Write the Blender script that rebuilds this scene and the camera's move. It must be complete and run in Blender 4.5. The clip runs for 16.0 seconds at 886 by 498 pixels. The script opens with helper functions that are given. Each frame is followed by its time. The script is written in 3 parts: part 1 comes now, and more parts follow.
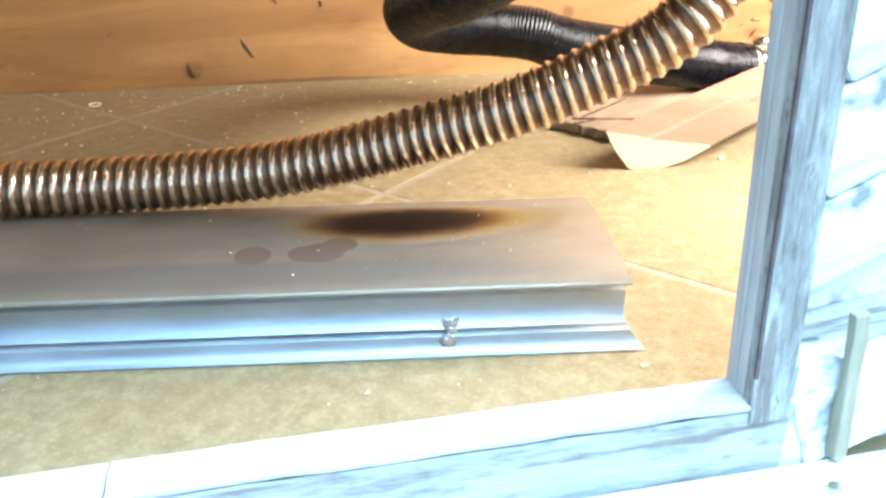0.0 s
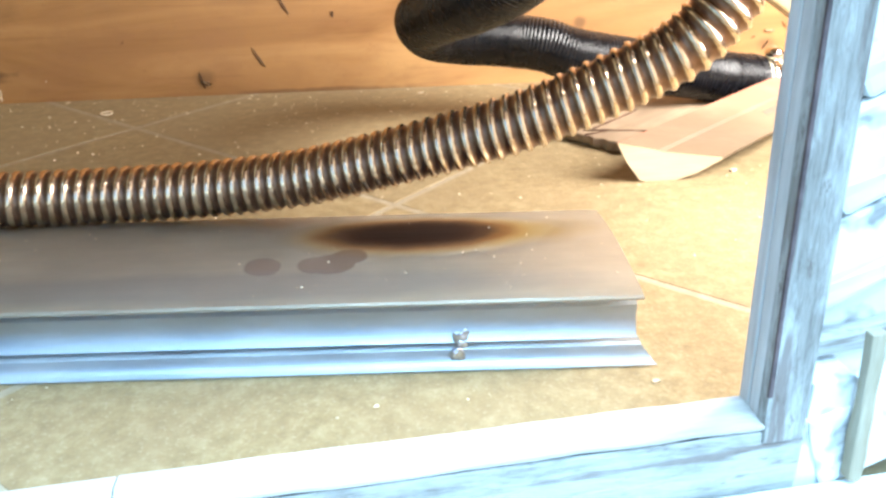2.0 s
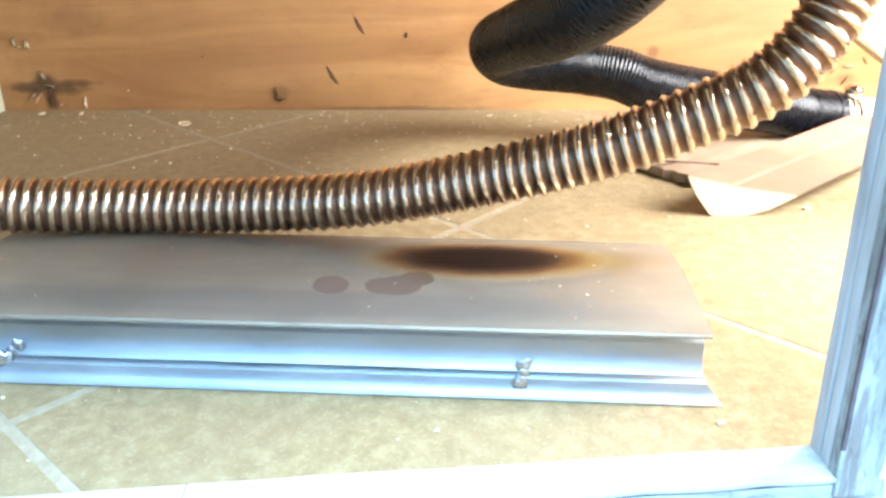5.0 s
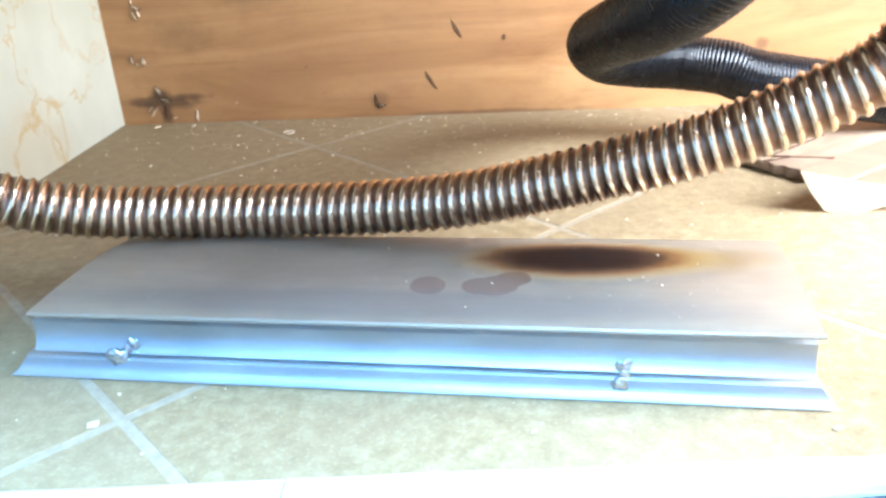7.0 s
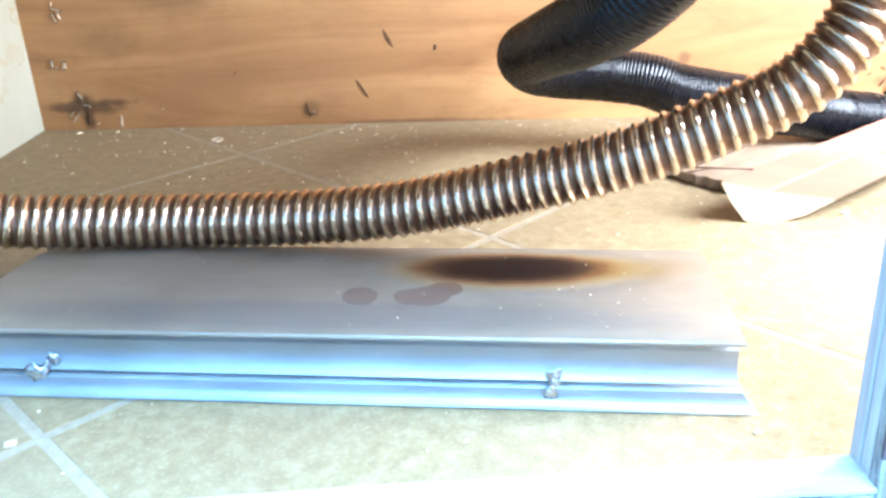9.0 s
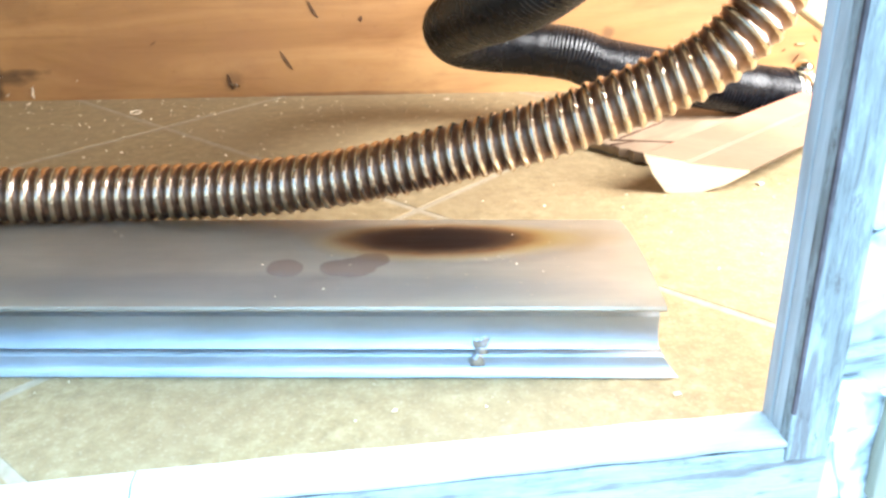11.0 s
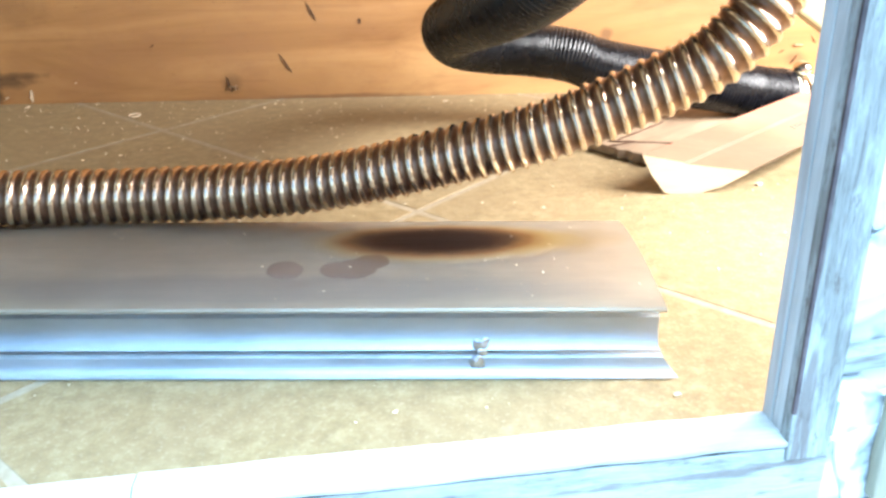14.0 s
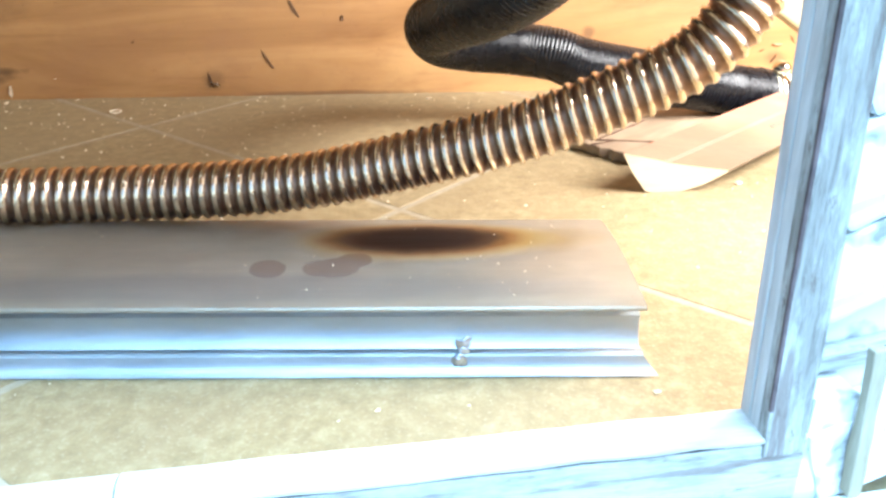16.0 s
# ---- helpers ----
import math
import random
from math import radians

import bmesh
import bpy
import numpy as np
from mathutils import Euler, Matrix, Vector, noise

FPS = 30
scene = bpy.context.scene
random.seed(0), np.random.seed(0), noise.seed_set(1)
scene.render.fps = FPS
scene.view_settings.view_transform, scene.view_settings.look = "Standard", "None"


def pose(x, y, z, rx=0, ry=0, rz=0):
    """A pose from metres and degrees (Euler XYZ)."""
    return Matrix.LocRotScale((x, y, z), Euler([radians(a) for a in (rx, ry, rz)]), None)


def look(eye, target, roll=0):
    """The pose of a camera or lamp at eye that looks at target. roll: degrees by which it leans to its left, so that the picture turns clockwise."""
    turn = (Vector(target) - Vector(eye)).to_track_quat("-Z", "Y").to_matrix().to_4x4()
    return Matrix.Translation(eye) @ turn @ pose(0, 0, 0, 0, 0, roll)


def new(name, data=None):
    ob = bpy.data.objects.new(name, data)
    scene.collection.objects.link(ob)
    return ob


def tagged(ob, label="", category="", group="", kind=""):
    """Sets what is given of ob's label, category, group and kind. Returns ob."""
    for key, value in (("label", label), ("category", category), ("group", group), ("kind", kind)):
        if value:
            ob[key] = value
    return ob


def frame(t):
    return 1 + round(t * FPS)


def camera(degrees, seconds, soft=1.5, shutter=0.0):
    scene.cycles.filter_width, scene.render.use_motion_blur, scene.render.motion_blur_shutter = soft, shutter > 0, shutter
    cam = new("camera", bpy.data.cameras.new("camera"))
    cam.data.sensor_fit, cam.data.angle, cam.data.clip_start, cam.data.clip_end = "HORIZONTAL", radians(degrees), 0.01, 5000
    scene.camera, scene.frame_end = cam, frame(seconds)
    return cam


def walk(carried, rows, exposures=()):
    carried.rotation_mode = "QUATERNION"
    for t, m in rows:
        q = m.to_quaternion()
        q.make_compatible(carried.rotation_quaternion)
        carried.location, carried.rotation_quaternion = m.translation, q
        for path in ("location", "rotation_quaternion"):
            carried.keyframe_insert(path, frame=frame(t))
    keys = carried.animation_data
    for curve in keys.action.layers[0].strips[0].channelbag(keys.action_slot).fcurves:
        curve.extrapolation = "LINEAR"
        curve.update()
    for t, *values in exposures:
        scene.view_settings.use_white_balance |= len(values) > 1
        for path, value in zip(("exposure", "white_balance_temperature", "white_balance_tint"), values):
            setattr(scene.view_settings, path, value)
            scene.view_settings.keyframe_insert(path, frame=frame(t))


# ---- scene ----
cam = camera(56.3, 16.0, soft=2.8)
PATH = [
    (0, (0.187, -0.313, 0.218), (0.4171, 1.4648, -0.6688), -1.19),
    (0.5, (0.187, -0.312, 0.219), (0.4108, 1.4691, -0.6629), -1.48),
    (1, (0.187, -0.312, 0.219), (0.4114, 1.4710, -0.6589), -1.43),
    (1.5, (0.186, -0.311, 0.22), (0.4022, 1.4753, -0.6531), -1.15),
    (2, (0.187, -0.31, 0.219), (0.3961, 1.4793, -0.6498), -1.11),
    (2.5, (0.186, -0.31, 0.22), (0.3934, 1.4824, -0.6428), -1.19),
    (3, (0.185, -0.312, 0.221), (0.3880, 1.4814, -0.6408), -1.14),
    (3.2, (0.186, -0.31, 0.221), (0.3894, 1.4856, -0.6360), -0.92),
    (5.3, (0.181, -0.31, 0.224), (0.2150, 1.5120, -0.6001), -0.38),
    (5.5, (0.181, -0.309, 0.223), (0.1589, 1.5157, -0.5955), -1.57),
    (6, (0.182, -0.309, 0.221), (0.0456, 1.5166, -0.5843), -3.70),
    (6.5, (0.184, -0.31, 0.22), (0.0136, 1.5115, -0.5882), -3.91),
    (7, (0.185, -0.309, 0.22), (0.0115, 1.5117, -0.5892), -3.82),
    (7.5, (0.184, -0.308, 0.219), (0.0347, 1.5108, -0.5993), -3.45),
    (8, (0.185, -0.307, 0.22), (0.0834, 1.5168, -0.5945), -2.70),
    (8.5, (0.185, -0.308, 0.222), (0.1371, 1.5171, -0.5945), -2.21),
    (9, (0.185, -0.309, 0.222), (0.1764, 1.5234, -0.5793), -1.89),
    (9.5, (0.186, -0.309, 0.221), (0.2355, 1.5200, -0.5866), -1.00),
    (10, (0.189, -0.309, 0.219), (0.3051, 1.5062, -0.6125), -0.74),
    (10.2, (0.188, -0.309, 0.218), (0.3408, 1.4979, -0.6258), -0.17),
    (12.5, (0.186, -0.311, 0.218), (0.3475, 1.4894, -0.6378), -0.27),
    (13, (0.186, -0.31, 0.218), (0.3550, 1.4923, -0.6324), -0.11),
    (13.5, (0.186, -0.311, 0.219), (0.3545, 1.4904, -0.6335), -0.33),
    (14, (0.186, -0.31, 0.218), (0.3477, 1.4939, -0.6304), -0.42),
    (14.5, (0.187, -0.309, 0.218), (0.3405, 1.4944, -0.6329), -0.76),
    (15, (0.188, -0.308, 0.218), (0.3390, 1.4937, -0.6371), -0.71),
    (15.5, (0.187, -0.31, 0.218), (0.3560, 1.4913, -0.6344), -0.42),
    (16, (0.186, -0.311, 0.22), (0.3886, 1.4846, -0.6372), 0.18),
]
EXPOSURES = [(0, 2.70, 5430, 1), (3.2, 2.70, 5400, 1), (5.3, 2.98, 5000, 0), (7, 3.12, 4500, 0), (9, 3.12, 4480, 0), (10, 3.05, 4900, 0), (12.5, 2.90, 5180, 1), (16, 2.90, 5180, 1)]
walk(cam, [(t, look(eye, target, roll)) for t, eye, target, roll in PATH], EXPOSURES)

# ---- light ----
world = bpy.data.worlds.new("world")
scene.world = world
world.use_nodes = True
sky = world.node_tree.nodes.new("ShaderNodeTexSky")
sky.sky_type = "NISHITA"
sky.sun_disc = False
sky.sun_elevation, sky.sun_rotation = radians(50), radians(150)
world.node_tree.links.new(sky.outputs[0], world.node_tree.nodes["Background"].inputs[0])
world.node_tree.nodes["Background"].inputs[1].default_value = 0.045

sun = new("sun", bpy.data.lights.new("sun", "SUN"))
sun.data.energy, sun.data.angle, sun.data.color = 1.32, radians(40), (0.57, 0.84, 1.04)
sun.matrix_world = look((0.3, -1.2, 2.4), (0.2, 0, 0))

# Unseen light added beside the opening to brighten the hoses and the timber.
lamp = new("unseen_side_light", bpy.data.lights.new("unseen_side_light", "AREA"))
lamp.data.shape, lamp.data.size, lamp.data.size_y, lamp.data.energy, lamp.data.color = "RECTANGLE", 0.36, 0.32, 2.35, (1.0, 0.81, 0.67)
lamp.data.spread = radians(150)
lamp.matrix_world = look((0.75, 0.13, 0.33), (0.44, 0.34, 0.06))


# ---- materials ----
class Mat:
    """A small builder for node materials in object space, in metres."""

    def __init__(self, name, rough=0.5, metal=0.0, coords="Object"):
        self.m = bpy.data.materials.new(name)
        self.m.use_nodes = True
        self.t = self.m.node_tree
        self.b = self.t.nodes["Principled BSDF"]
        self.b.inputs["Roughness"].default_value = rough
        self.b.inputs["Metallic"].default_value = metal
        self.tc = self.t.nodes.new("ShaderNodeTexCoord").outputs[coords]
        self.height = None

    def put(self, socket, value):
        if isinstance(value, bpy.types.NodeSocket):
            self.t.links.new(value, socket)
        else:
            socket.default_value = value

    def mapped(self, scale=(1, 1, 1), loc=(0, 0, 0), rot=(0, 0, 0)):
        n = self.t.nodes.new("ShaderNodeMapping")
        n.inputs["Scale"].default_value, n.inputs["Location"].default_value, n.inputs["Rotation"].default_value = scale, loc, rot
        self.t.links.new(self.tc, n.inputs["Vector"])
        return n.outputs[0]

    def noise(self, scale, detail=4, rough=0.55, vec=None, distort=0.0):
        n = self.t.nodes.new("ShaderNodeTexNoise")
        n.inputs["Scale"].default_value, n.inputs["Detail"].default_value = scale, detail
        n.inputs["Roughness"].default_value, n.inputs["Distortion"].default_value = rough, distort
        self.t.links.new(self.tc if vec is None else vec, n.inputs["Vector"])
        return n.outputs["Fac"]

    def ramp(self, fac, stops):
        top = stops[-1][0]
        if top > 1:
            fac, stops = self.math("DIVIDE", fac, top), [(p / top, c) for p, c in stops]
        n = self.t.nodes.new("ShaderNodeValToRGB")
        while len(n.color_ramp.elements) < len(stops):
            n.color_ramp.elements.new(0.5)
        for e, (p, c) in zip(n.color_ramp.elements, stops):
            e.position = p
            e.color = (c, c, c, 1) if isinstance(c, (int, float)) else (*c, 1)
        self.t.links.new(fac, n.inputs[0])
        return n.outputs[0]

    def math(self, op, a, b=0.0):
        n = self.t.nodes.new("ShaderNodeMath")
        n.operation = op
        self.put(n.inputs[0], a)
        self.put(n.inputs[1], b)
        return n.outputs[0]

    def mix(self, fac, a, b, kind="MIX"):
        n = self.t.nodes.new("ShaderNodeMix")
        n.data_type, n.blend_type = "RGBA", kind
        self.put(n.inputs[0], fac)
        for k, v in ((6, a), (7, b)):
            self.put(n.inputs[k], v if isinstance(v, bpy.types.NodeSocket) else (*v, 1))
        return n.outputs[2]

    def random(self):
        return self.t.nodes.new("ShaderNodeObjectInfo").outputs["Random"]

    def spot(self, x, y, rx, ry, wobble=0.0, scale=60, turn=0.0, axes=(0, 1)):
        """Distance from an ellipse's centre in two axes: 1 on its edge."""
        sep = self.t.nodes.new("ShaderNodeSeparateXYZ")
        self.t.links.new(self.tc, sep.inputs[0])
        dx, dy = self.math("SUBTRACT", sep.outputs[axes[0]], x), self.math("SUBTRACT", sep.outputs[axes[1]], y)
        c, s = math.cos(turn), math.sin(turn)
        u = self.math("ADD", self.math("MULTIPLY", dx, c / rx), self.math("MULTIPLY", dy, s / rx))
        v = self.math("ADD", self.math("MULTIPLY", dx, -s / ry), self.math("MULTIPLY", dy, c / ry))
        d = self.math("SQRT", self.math("ADD", self.math("MULTIPLY", u, u), self.math("MULTIPLY", v, v)))
        if wobble:
            d = self.math("ADD", d, self.math("MULTIPLY", self.math("SUBTRACT", self.noise(scale, 3), 0.5), wobble))
        return d

    def done(self, colour=None, rough=None, bump=None, strength=0.3, dist=0.001):
        if colour is not None:
            self.put(self.b.inputs["Base Color"], colour if isinstance(colour, bpy.types.NodeSocket) else (*colour, 1))
        if rough is not None:
            self.put(self.b.inputs["Roughness"], rough)
        if bump is not None:
            n = self.t.nodes.new("ShaderNodeBump")
            n.inputs["Strength"].default_value, n.inputs["Distance"].default_value = strength, dist
            self.t.links.new(bump, n.inputs["Height"])
            self.t.links.new(n.outputs[0], self.b.inputs["Normal"])
        return self.m


def tile_material():
    k = Mat("mottled_tan_tile", 0.45)
    big, mid, fine = k.noise(14, 4), k.noise(95, 6, 0.7), k.noise(420, 3)
    c = k.ramp(mid, [(0.3, (0.185, 0.136, 0.066)), (0.5, (0.28, 0.212, 0.106)), (0.72, (0.40, 0.325, 0.185))])
    c = k.mix(k.ramp(big, [(0.35, 0.0), (0.7, 0.5)]), c, (0.25, 0.185, 0.10))
    c = k.mix(k.ramp(fine, [(0.55, 0.0), (0.75, 0.35)]), c, (0.5, 0.42, 0.3))
    c = k.mix(k.math("MULTIPLY", k.random(), 0.25), c, (0.32, 0.27, 0.17))
    k.put(k.b.inputs["Specular IOR Level"], 0.3)
    return k.done(c, k.ramp(mid, [(0.3, 0.58), (0.7, 0.76)]), k.math("ADD", mid, fine), 0.35, 0.0008)


def grout_material():
    k = Mat("pale_grout", 0.8)
    n = k.noise(160, 4)
    return k.done(k.ramp(n, [(0.3, (0.28, 0.23, 0.15)), (0.7, (0.38, 0.325, 0.225))]), bump=n, strength=0.3)


def board_material(name, dark, mid, light, axis="x", scale=1.0, rough=0.55):
    """Planed timber, its grain along one axis."""
    k = Mat(name, rough)
    stretch = {"x": (0.12, 1, 1), "y": (1, 0.12, 1), "z": (1, 1, 0.12)}[axis]
    v = k.mapped(stretch)
    rings = k.noise(26 * scale, 5, 0.6, v, 0.8)
    fine = k.noise(380 * scale, 3, 0.6, k.mapped(tuple(0.35 * a if a < 1 else 1 for a in stretch)))
    c = k.ramp(rings, [(0.28, dark), (0.5, mid), (0.74, light)])
    c = k.mix(k.ramp(fine, [(0.35, 0.35), (0.6, 0.0)]), c, tuple(0.72 * a for a in mid))
    stain = k.noise(9 * scale, 3)
    c = k.mix(k.ramp(stain, [(0.45, 0.0), (0.75, 0.45)]), c, dark)
    return k.done(c, k.ramp(rings, [(0.3, rough - 0.1), (0.7, rough + 0.1)]), k.math("ADD", rings, fine), 0.25, 0.0006)


def weathered_material(name, axis, pale=0.0):
    """Grey weathered plywood with split grain, brown flecks and remains of pale paint."""
    k = Mat(name, 0.8)
    stretch = {"x": (0.10, 1, 1), "z": (1, 1, 0.10)}[axis]
    v = k.mapped(stretch)
    grain = k.noise(420, 5, 0.7, v, 0.4)
    c = k.ramp(grain, [(0.3, (0.13, 0.115, 0.10)), (0.45, (0.25, 0.235, 0.21)), (0.7, (0.38, 0.365, 0.335))])
    patch = k.noise(90, 5, 0.7, k.mapped(tuple(0.25 if a < 1 else 1 for a in stretch)))
    c = k.mix(k.ramp(patch, [(0.46 - 0.18 * pale, 0.0), (0.60 - 0.12 * pale, 0.75)]), c, (0.52, 0.52, 0.49))
    c = k.mix(k.ramp(k.noise(150, 4, 0.6, v), [(0.58, 0.0), (0.66, 0.7)]), c, (0.17, 0.125, 0.105))
    fleck = k.noise(230, 4, 0.7, k.mapped(tuple(0.4 if a < 1 else 1 for a in stretch)))
    c = k.mix(k.ramp(fleck, [(0.60, 0.0), (0.70, 0.75 - 0.3 * pale)]), c, (0.15, 0.115, 0.095))
    return k.done(c, 0.85, k.math("ADD", grain, patch), 0.7, 0.0015)


def plaster_material():
    """Cream board with brown tide marks where water ran."""
    k = Mat("cream_stained_board", 0.6)
    big, fine = k.noise(9, 4), k.noise(240, 3)
    c = k.ramp(big, [(0.3, (0.46, 0.445, 0.325)), (0.7, (0.57, 0.56, 0.435))])
    broken = k.ramp(k.noise(38, 3), [(0.36, 0.25), (0.55, 1.0)])
    for y, z, ry, rz, deep, wide in ((0.368, -0.006, 0.040, 0.056, 0.75, 0.10), (0.455, 0.108, 0.085, 0.056, 0.6, 0.05), (0.50, 0.13, 0.05, 0.05, 0.4, 0.12), (0.41, 0.03, 0.012, 0.028, 0.45, 0.3), (0.30, 0.16, 0.06, 0.05, 0.3, 0.1)):
        d = k.spot(y, z, ry, rz, 0.9, 42, 0.0, (1, 2))
        edge = k.ramp(k.math("ABSOLUTE", k.math("SUBTRACT", d, 1.0)), [(0.0, deep), (wide * 0.5, deep * 0.6), (wide, 0.0)])
        c = k.mix(k.math("MULTIPLY", edge, broken), c, (0.42, 0.28, 0.085))
    c = k.mix(k.ramp(k.spot(0.37, 0.02, 0.06, 0.05, 0.8, 30, 0.0, (1, 2)), [(0.6, 0.22), (1.1, 0.0)]), c, (0.5, 0.38, 0.18))
    return k.done(c, 0.6, fine, 0.15, 0.0005)


def sheet_steel_material():
    """Brushed galvanised sheet, with a heat scorch and two dull marks near one end."""
    k = Mat("galvanised_sheet_steel", 0.42, 1.0)
    brush = k.noise(900, 3, 0.6, k.mapped((0.02, 1, 1)))
    cloud = k.noise(28, 4, 0.6, k.mapped((0.5, 1, 1)))
    c = k.ramp(cloud, [(0.3, (0.60, 0.555, 0.45)), (0.7, (0.75, 0.70, 0.585))])
    c = k.mix(k.ramp(brush, [(0.3, 0.25), (0.7, 0.0)]), c, (0.38, 0.37, 0.36))
    halo = k.spot(0.281, 0.076, 0.074, 0.032, 0.25, 60, 0.04)
    c = k.mix(k.ramp(halo, [(0.85, 0.0), (1.0, 0.3), (1.15, 0.0)]), c, (0.42, 0.40, 0.38))
    tail = k.spot(0.328, 0.077, 0.052, 0.022, 0.7, 45, 0.05)
    c = k.mix(k.ramp(tail, [(0.4, 0.65), (1.1, 0.0)]), c, (0.48, 0.37, 0.13))
    burn = k.spot(0.275, 0.0765, 0.055, 0.0245, 0.16, 70, 0.03)
    scorch = k.ramp(burn, [(0.0, (0.016, 0.007, 0.006)), (0.52, (0.026, 0.010, 0.006)), (0.74, (0.07, 0.026, 0.009)), (0.92, (0.24, 0.10, 0.012)), (1.06, (0.36, 0.20, 0.020)), (1.3, (0.42, 0.29, 0.06))])
    burnt = k.ramp(burn, [(0.6, 1.0), (0.9, 0.92), (1.08, 0.65), (1.38, 0.0)])
    c = k.mix(burnt, c, scorch)
    dull = None
    for x, y, rx, ry, turn in ((0.2410, 0.0460, 0.0115, 0.0092, 0.6), (0.2340, 0.0395, 0.0130, 0.0115, 0.4), (0.2262, 0.0385, 0.0095, 0.0095, 0.0), (0.2, 0.038, 0.0092, 0.0105, 0.5)):
        d = k.ramp(k.spot(x, y, rx, ry, 0.35, 90, turn), [(0.9, 1.0), (1.02, 0.0)])
        dull = d if dull is None else k.math("MAXIMUM", dull, d)
    c = k.mix(k.math("MULTIPLY", dull, 0.68), c, (0.21, 0.115, 0.075))
    # Bluish-grey band near the front edge: a sky reflection put into the colour.
    sky_band = k.spot(0.18, 0.018, 0.17, 0.014, 0.5, 30)
    c = k.mix(k.ramp(sky_band, [(0.7, 0.35), (1.2, 0.0)]), c, (0.30, 0.31, 0.34))
    r = k.math("ADD", k.ramp(brush, [(0.3, 0.36), (0.7, 0.50)]), k.math("MULTIPLY", k.math("MAXIMUM", dull, burnt), 0.15))
    k.put(k.b.inputs["Metallic"], k.math("SUBTRACT", 0.58, k.math("MULTIPLY", k.math("MAXIMUM", burnt, k.math("MULTIPLY", dull, 0.35)), 0.85)))
    return k.done(c, r, brush, 0.06, 0.0003)


def steel_hose_material():
    k = Mat("stainless_hose", 0.22, 1.0)
    n = k.noise(120, 3)
    c = k.ramp(n, [(0.3, (0.58, 0.475, 0.345)), (0.7, (0.74, 0.63, 0.48))])
    return k.done(c, k.ramp(k.noise(400, 2), [(0.3, 0.17), (0.7, 0.26)]), n, 0.05, 0.0004)


def black_hose_material():
    k = Mat("black_rubber", 0.3)
    n = k.noise(90, 4)
    c = k.ramp(n, [(0.3, (0.003, 0.003, 0.004)), (0.7, (0.007, 0.007, 0.009))])
    k.put(k.b.inputs["Specular IOR Level"], 0.32)
    return k.done(c, k.ramp(n, [(0.3, 0.22), (0.7, 0.32)]), k.noise(300, 3), 0.05, 0.0004)


def plain_material(name, colour, rough=0.5, metal=0.0, scale=200, spread=0.25):
    k = Mat(name, rough, metal)
    n = k.noise(scale, 4)
    lo, hi = tuple(a * (1 - spread) for a in colour), tuple(min(1, a * (1 + spread)) for a in colour)
    return k.done(k.ramp(n, [(0.3, lo), (0.7, hi)]), rough, n, 0.15, 0.0005)


def back_wall_material():
    """Reddish timber board with a dark knot near the corner, small knots and a darker band along the foot."""
    k = Mat("knotty_timber_board", 0.5)
    rings = k.noise(20, 5, 0.6, k.mapped((0.16, 1, 1)), 1.0)
    fine = k.noise(300, 3, 0.6, k.mapped((0.05, 1, 1)))
    c = k.ramp(rings, [(0.28, (0.21, 0.100, 0.030)), (0.5, (0.345, 0.185, 0.062)), (0.74, (0.46, 0.275, 0.102))])
    c = k.mix(k.ramp(fine, [(0.35, 0.3), (0.6, 0.0)]), c, (0.33, 0.17, 0.07))
    c = k.mix(k.ramp(k.noise(11, 3), [(0.48, 0.0), (0.75, 0.45)]), c, (0.27, 0.135, 0.055))
    c = k.mix(k.ramp(k.noise(55, 5, 0.65, k.mapped((0.5, 1, 1))), [(0.50, 0.0), (0.72, 0.4)]), c, (0.24, 0.115, 0.045))
    c = k.mix(k.ramp(k.noise(170, 4, 0.7), [(0.62, 0.0), (0.72, 0.5)]), c, (0.18, 0.085, 0.035))
    streak = k.noise(140, 3, 0.6, k.mapped((0.03, 1, 1)))
    c = k.mix(k.ramp(streak, [(0.60, 0.0), (0.68, 0.35)]), c, (0.22, 0.105, 0.04))
    for x, z, rx, rz, amount in ((0.056, 0.022, 0.036, 0.0075, 0.75), (0.047, 0.030, 0.013, 0.010, 0.8), (0.028, 0.024, 0.024, 0.006, 0.6), (0.05, 0.010, 0.008, 0.012, 0.8), (0.075, 0.028, 0.03, 0.004, 0.6), (0.283, 0.017, 0.012, 0.01, 0.4), (0.662, 0.059, 0.007, 0.007, 0.5), (0.862, 0.03, 0.012, 0.01, 0.4), (0.085, 0.09, 0.035, 0.02, 0.25), (0.16, 0.13, 0.05, 0.018, 0.25)):
        d = k.spot(x, z, rx, rz, 1.3, 75, 0.0, (0, 2))
        c = k.mix(k.ramp(d, [(0.45, amount), (1.15, 0.0)]), c, (0.055, 0.028, 0.014))
    foot_band = k.spot(0.40, 0.0, 0.11, 0.004, 0.9, 60, 0.0, (0, 2))
    c = k.mix(k.ramp(foot_band, [(0.5, 0.6), (1.1, 0.0)]), c, (0.12, 0.065, 0.03))
    return k.done(c, k.ramp(rings, [(0.3, 0.42), (0.7, 0.58)]), k.math("ADD", rings, fine), 0.25, 0.0006)


